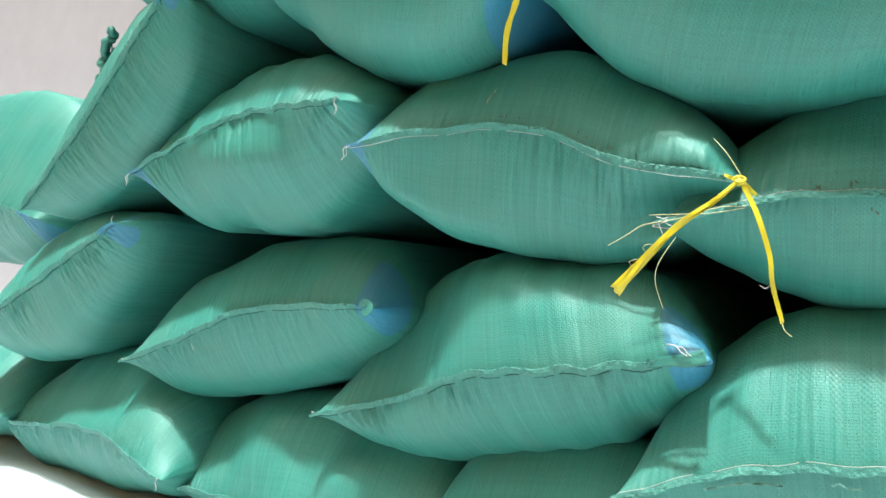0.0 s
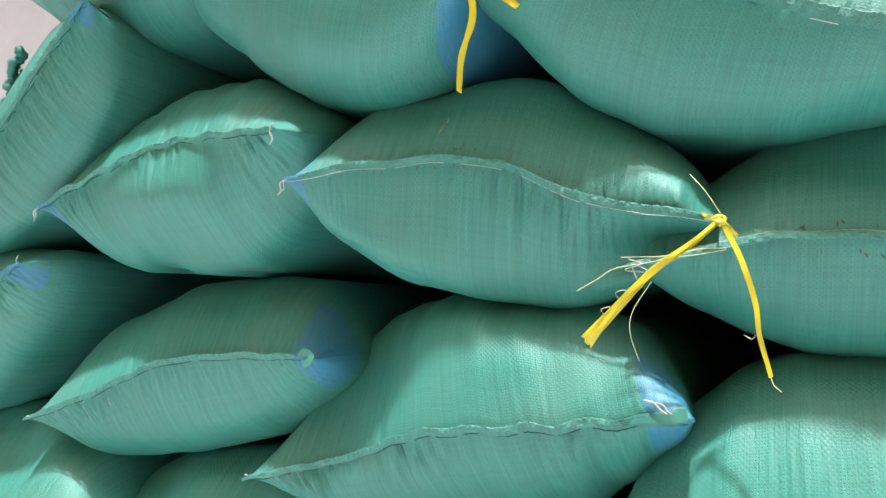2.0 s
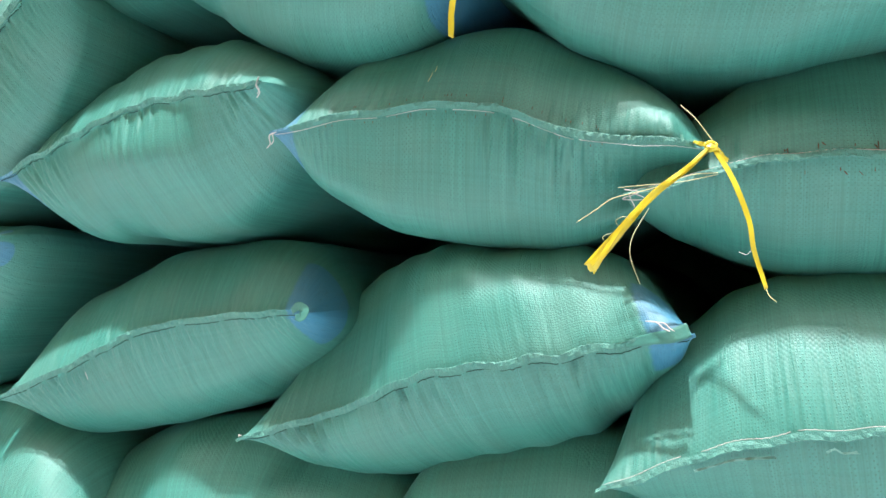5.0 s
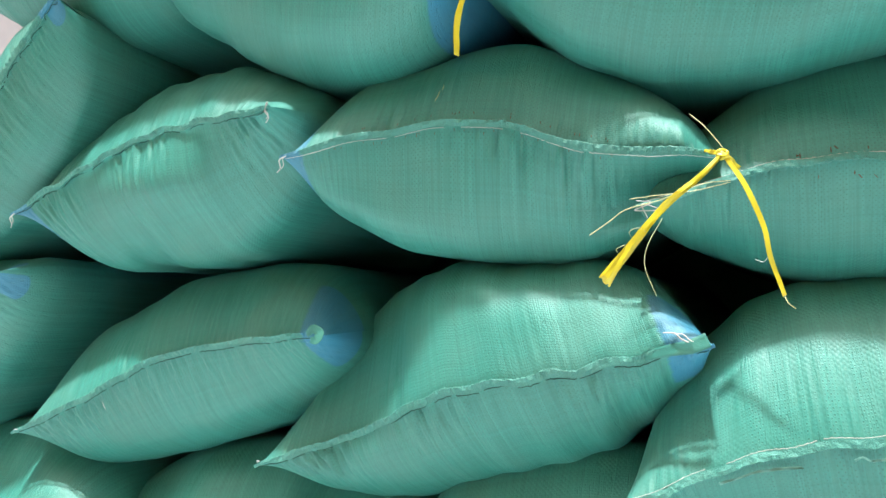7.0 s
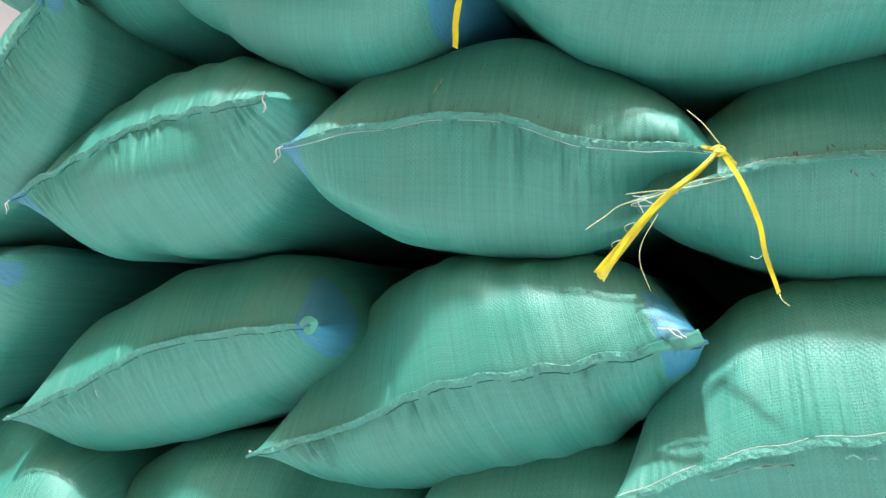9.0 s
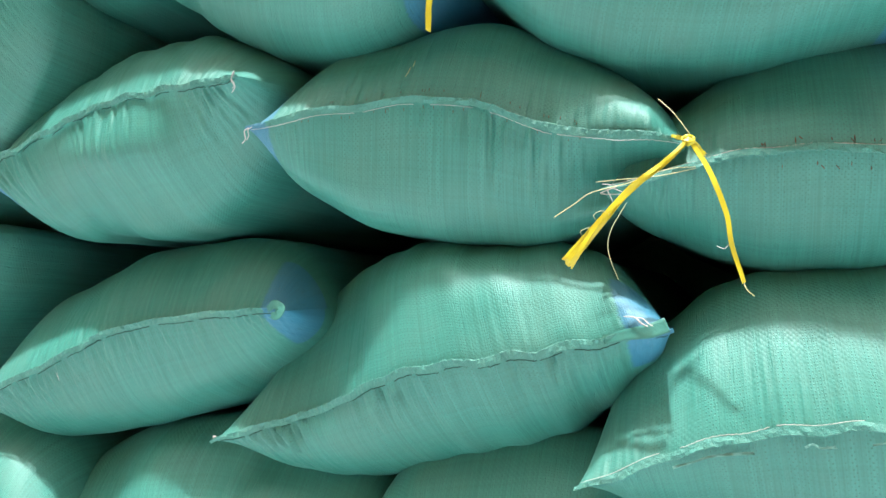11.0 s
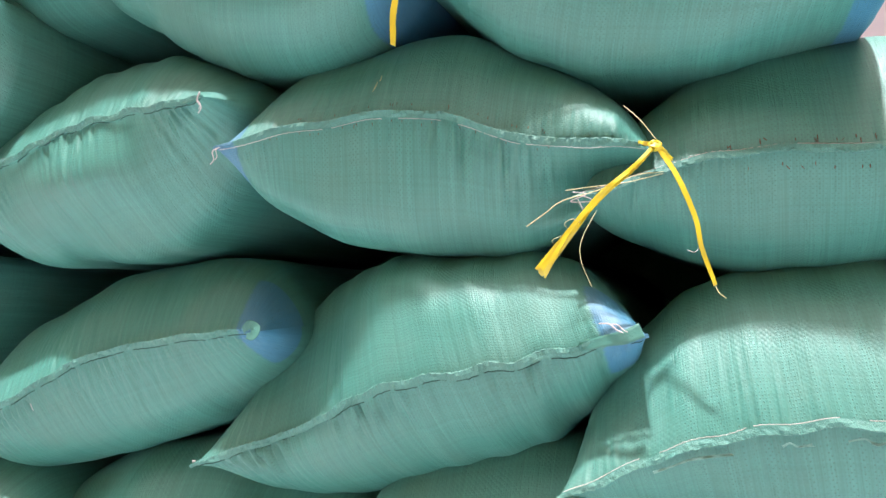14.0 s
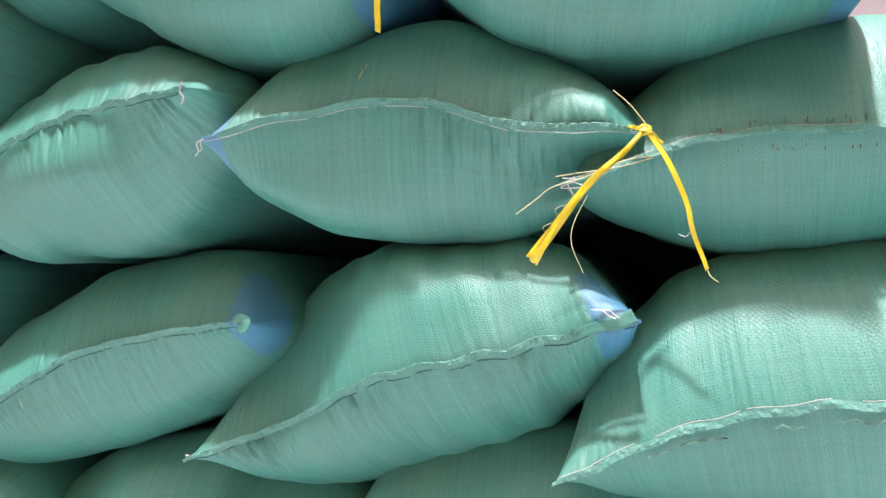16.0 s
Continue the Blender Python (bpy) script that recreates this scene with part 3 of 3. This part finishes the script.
thread(tie, [(-0.262, 0.858, 0.650), (-0.244, 0.845, 0.645), (-0.262, 0.848, 0.638), (-0.236, 0.845, 0.637), (-0.254, 0.846, 0.644), (-0.248, 0.846, 0.628)], 0.0008, THREAD, FIBRE)
thread(tie, [(-0.262, 0.84, 0.604), (-0.266, 0.832, 0.612), (-0.256, 0.826, 0.616), (-0.248, 0.83, 0.612)], 0.0005, PALE, FIBRE)
thread(tie, [(-0.277, 0.834, 0.588), (-0.279, 0.828, 0.594), (-0.269, 0.825, 0.598)], 0.0005, PALE, FIBRE)

tie_top = tagged(new("raffia_tie"), "bright yellow raffia tie with hanging end on the top sacks", "tie", "yellow ties")
knot((-0.463, 0.817, 0.970), 0.005, tie_top)
mesh_object("strand", *ribbon([(-0.463, 0.814, 0.969), (-0.452, 0.818, 0.925), (-0.469, 0.830, 0.879), (-0.473, 0.838, 0.839)], (0.010, 0.011, 0.010, 0.009), 0.3, 6, 0.4), YELLOW, tie_top)
mesh_object("strand", *ribbon([(-0.462, 0.814, 0.969), (-0.430, 0.824, 0.953), (-0.399, 0.827, 0.931)], (0.007, 0.012, 0.010), 0.25, 7, 0.4), YELLOW, tie_top)
mesh_object("strand", *ribbon([(-0.463, 0.816, 0.970), (-0.421, 0.819, 0.983), (-0.400, 0.835, 0.998)], (0.006, 0.007, 0.007), 0.3, 8, 0.4), YELLOW, tie_top)
mesh_object("strand", *ribbon([(-0.463, 0.816, 0.969), (-0.438, 0.817, 0.970), (-0.416, 0.832, 0.979)], (0.005, 0.006, 0.006), 0.3, 9, 0.4), YELLOW, tie_top)
mesh_object("strand", *ribbon([(-0.463, 0.816, 0.970), (-0.483, 0.819, 0.965), (-0.508, 0.835, 0.965)], (0.005, 0.005, 0.004), 0.3, 10, 0.4), YELLOW, tie_top)
mesh_object("strand", *ribbon([(-0.463, 0.816, 0.971), (-0.479, 0.816, 0.985), (-0.489, 0.825, 1.003)], (0.006, 0.006, 0.006), 0.3, 11, 0.4), YELLOW, tie_top)


# ---- loose thread ends at the corners ----
def half(root):
    l = SURFACE[root.name][0]
    return float(l[:, 0].max())


CURL = ((0, -0.004, 0), (0.004, -0.007, 0.006), (-0.003, -0.006, -0.004), (0.001, -0.005, -0.014), (-0.006, -0.004, -0.020))
HOOK = ((0, -0.004, 0), (-0.004, -0.008, -0.006), (-0.002, -0.007, -0.016), (-0.008, -0.005, -0.022))
for root, side, knots in ((sack_b, 1, CURL), (sack_c, -1, HOOK), (sack_b, -1, HOOK), (sack_h, 1, CURL), (sack_n, 1, CURL), (sack_k, 1, ((0, -0.004, 0), (0.003, -0.006, 0.008), (0.010, -0.005, 0.014))),
                          (sack_e, 1, ((-0.01, -0.006, 0.004), (-0.004, -0.008, 0.010), (0.004, -0.008, 0.006), (-0.002, -0.008, -0.004), (0.003, -0.007, -0.010))),
                          (sack_f, 1, ((-0.040, -0.008, 0.026), (-0.028, -0.013, 0.022), (-0.022, -0.015, 0.014), (-0.016, -0.016, 0.009))),
                          (sack_f, -1, ((0, -0.003, 0.004), (0.002, -0.005, 0.008), (0.006, -0.006, 0.006))), (sack_e, -1, ((0, -0.003, 0.002), (0.004, -0.005, 0.006), (0.012, -0.006, 0.004)))):
    tail(root, (side * (half(root) - 0.006), 0, 0), knots)
    tail(root, (side * (half(root) - 0.008), 0, 0.001), [(a * 0.7 + 0.002, b, c * 0.8) for a, b, c in knots], 0.0006)

# ---- small wear on the cloth ----
TAPE = woven("woven_tape", 0.2, False, 0.0029, 0.4)
FRAY = plain("pale_green_fray", (0.10, 0.24, 0.20), (0.17, 0.33, 0.28), 120.0, 0.6)
DIRT = plain("brown_dirt", (0.055, 0.035, 0.022), (0.13, 0.07, 0.04), 150.0, 0.9)
rng = random.Random(5)

# the hem's loose end, folded over the blue corner
far = half(sack_f)
end = [(far - 0.075, -0.004, 0.007), (far - 0.045, -0.009, 0.006), (far - 0.022, -0.013, 0.004), (far - 0.003, -0.012, 0.006)]
mesh_object("hem_end", *ribbon(end, (0.013, 0.016, 0.019, 0.020), 0.05, 21, 0.1), TAPE, sack_f, "loose folded tape end")

# the curled hem end at the blue-striped corner
far = half(sack_e)
curl = [(far - 0.020, -0.006, 0.006), (far - 0.004, -0.012, 0.010), (far + 0.006, -0.014, 0.002), (far - 0.001, -0.016, -0.007), (far - 0.011, -0.014, -0.003)]
mesh_object("hem_end", *ribbon(curl, (0.012, 0.015, 0.016, 0.014, 0.010), 0.12, 22, 0.3), TAPE, sack_e, "curled loose tape end")

# torn strips under the hem of the sunlit sack
for a, b in ((-0.19, -0.11), (-0.06, -0.03), (0.0, 0.05)):
    pts = [on_cloth(sack_g, a + (b - a) * k / 4, -0.010 - 0.003 * rng.random(), 0.007) for k in range(5)]
    mesh_object("torn_strip", *ribbon([tuple(p) for p in pts], [rng.uniform(0.002, 0.004) for _ in range(5)], 0.5, int(1000 * (a + 1))), FRAY, sack_g, "torn pale strip of cloth")

# rust-brown specks where the needle went through
bits = []
for k in range(46):
    a = rng.uniform(-0.13, 0.22)
    up_side = rng.random() < 0.75
    z0 = (rng.uniform(0.004, 0.010) if up_side else -rng.uniform(0.016, 0.022))
    z1 = z0 + (1 if up_side else -1) * rng.uniform(0.0025, 0.006)
    p, q = on_cloth(sack_d, a, z0, 0.0006), on_cloth(sack_d, a + rng.uniform(-0.001, 0.001), z1, 0.0006)
    if (q - p).length > 0.001:
        bits.append(tube([p, (p + q) / 2, q], rng.uniform(0.0004, 0.0008), 5))
tagged(mesh_object("dirt_specks", *join(bits), DIRT, sack_d, "rust-brown specks along the stitching"), kind="stuff")
bits = []
for k in range(40):
    a = rng.uniform(-0.22, 0.18)
    z0 = rng.choice((-0.004, 0.017)) + rng.uniform(-0.002, 0.002)
    p, q = on_cloth(sack_c, a, z0, 0.0006), on_cloth(sack_c, a, z0 + math.copysign(rng.uniform(0.002, 0.005), z0), 0.0006)
    if (q - p).length > 0.001:
        bits.append(tube([p, (p + q) / 2, q], 0.0005, 5))
tagged(mesh_object("needle_holes", *join(bits), DIRT, sack_c, "dark needle holes along the hem"), kind="stuff")

# bits of straw and fluff stuck to the cloth
for root, a, b, mat in ((sack_c, -0.080, 0.050, PALE), (sack_c, -0.074, 0.066, PALE), (sack_m, 0.0, -0.03, THREAD), (sack_m, 0.02, -0.025, THREAD), (sack_e, -0.13, -0.03, THREAD)):
    p = on_cloth(root, a, b, 0.001)
    q = on_cloth(root, a + 0.003, b + 0.014, 0.001)
    mesh_object("straw_bit", *tube([p, (p + q) / 2 + Vector((0.001, -0.001, 0)), q], 0.0006, 5), mat, root, "stuck bit of pale straw")

# the ragged back edge of the leaning sack
into = sack_a.matrix_world.inverted()
edge = ((-1.472, 0.992), (-1.486, 0.976), (-1.500, 0.957), (-1.509, 0.935), (-1.514, 0.905), (-1.524, 0.880), (-1.536, 0.866))
for k in range(3):
    crumple = [Vector((x + 0.050 - 0.004 * k + rng.uniform(-0.006, 0.006), 0.875 + 0.012 * k + rng.uniform(-0.008, 0.008), z + rng.uniform(-0.007, 0.007))) for x, z in edge[k:k + 5]]
    line = [into @ Vector(p) for p in smooth_line([tuple(p) for p in crumple], 26)]
    v, f = tube(line, 0.0095 - 0.0012 * k, 9)
    v = [p + (p - line[i // 9]) * rng.uniform(-0.45, 0.35) for i, p in enumerate(v)]
    mesh_object("ragged_edge", v, f, TAPE, sack_a, "crumpled torn cloth edge")

# ---- setting ----
ground = tagged(mesh_object("ground", [(-60, -60, 0), (60, -60, 0), (60, 60, 0), (-60, 60, 0)], [(0, 1, 2, 3)], CONCRETE, smooth=False), "pale dusty concrete yard floor", "floor", kind="structure")
wall = tagged(box("wall_back", (-14, 2.7, 0), (10, 2.9, 4.5), PLASTER), "white plastered wall behind the pile", "wall", kind="structure")
# added wall, never in view: warms the bounce, hides low sky, shades the far ground
OCHRE = plain("ochre_bounce", (0.60, 0.36, 0.15), (0.66, 0.41, 0.19), 5.0, 0.9, 0.2, 0.004)
bounce_wall = tagged(box("wall_bounce", (-14, -2.6, 0), (10, -2.4, 5.0), OCHRE), "unseen ochre wall added to bounce warm light and block sky", "wall", kind="structure")
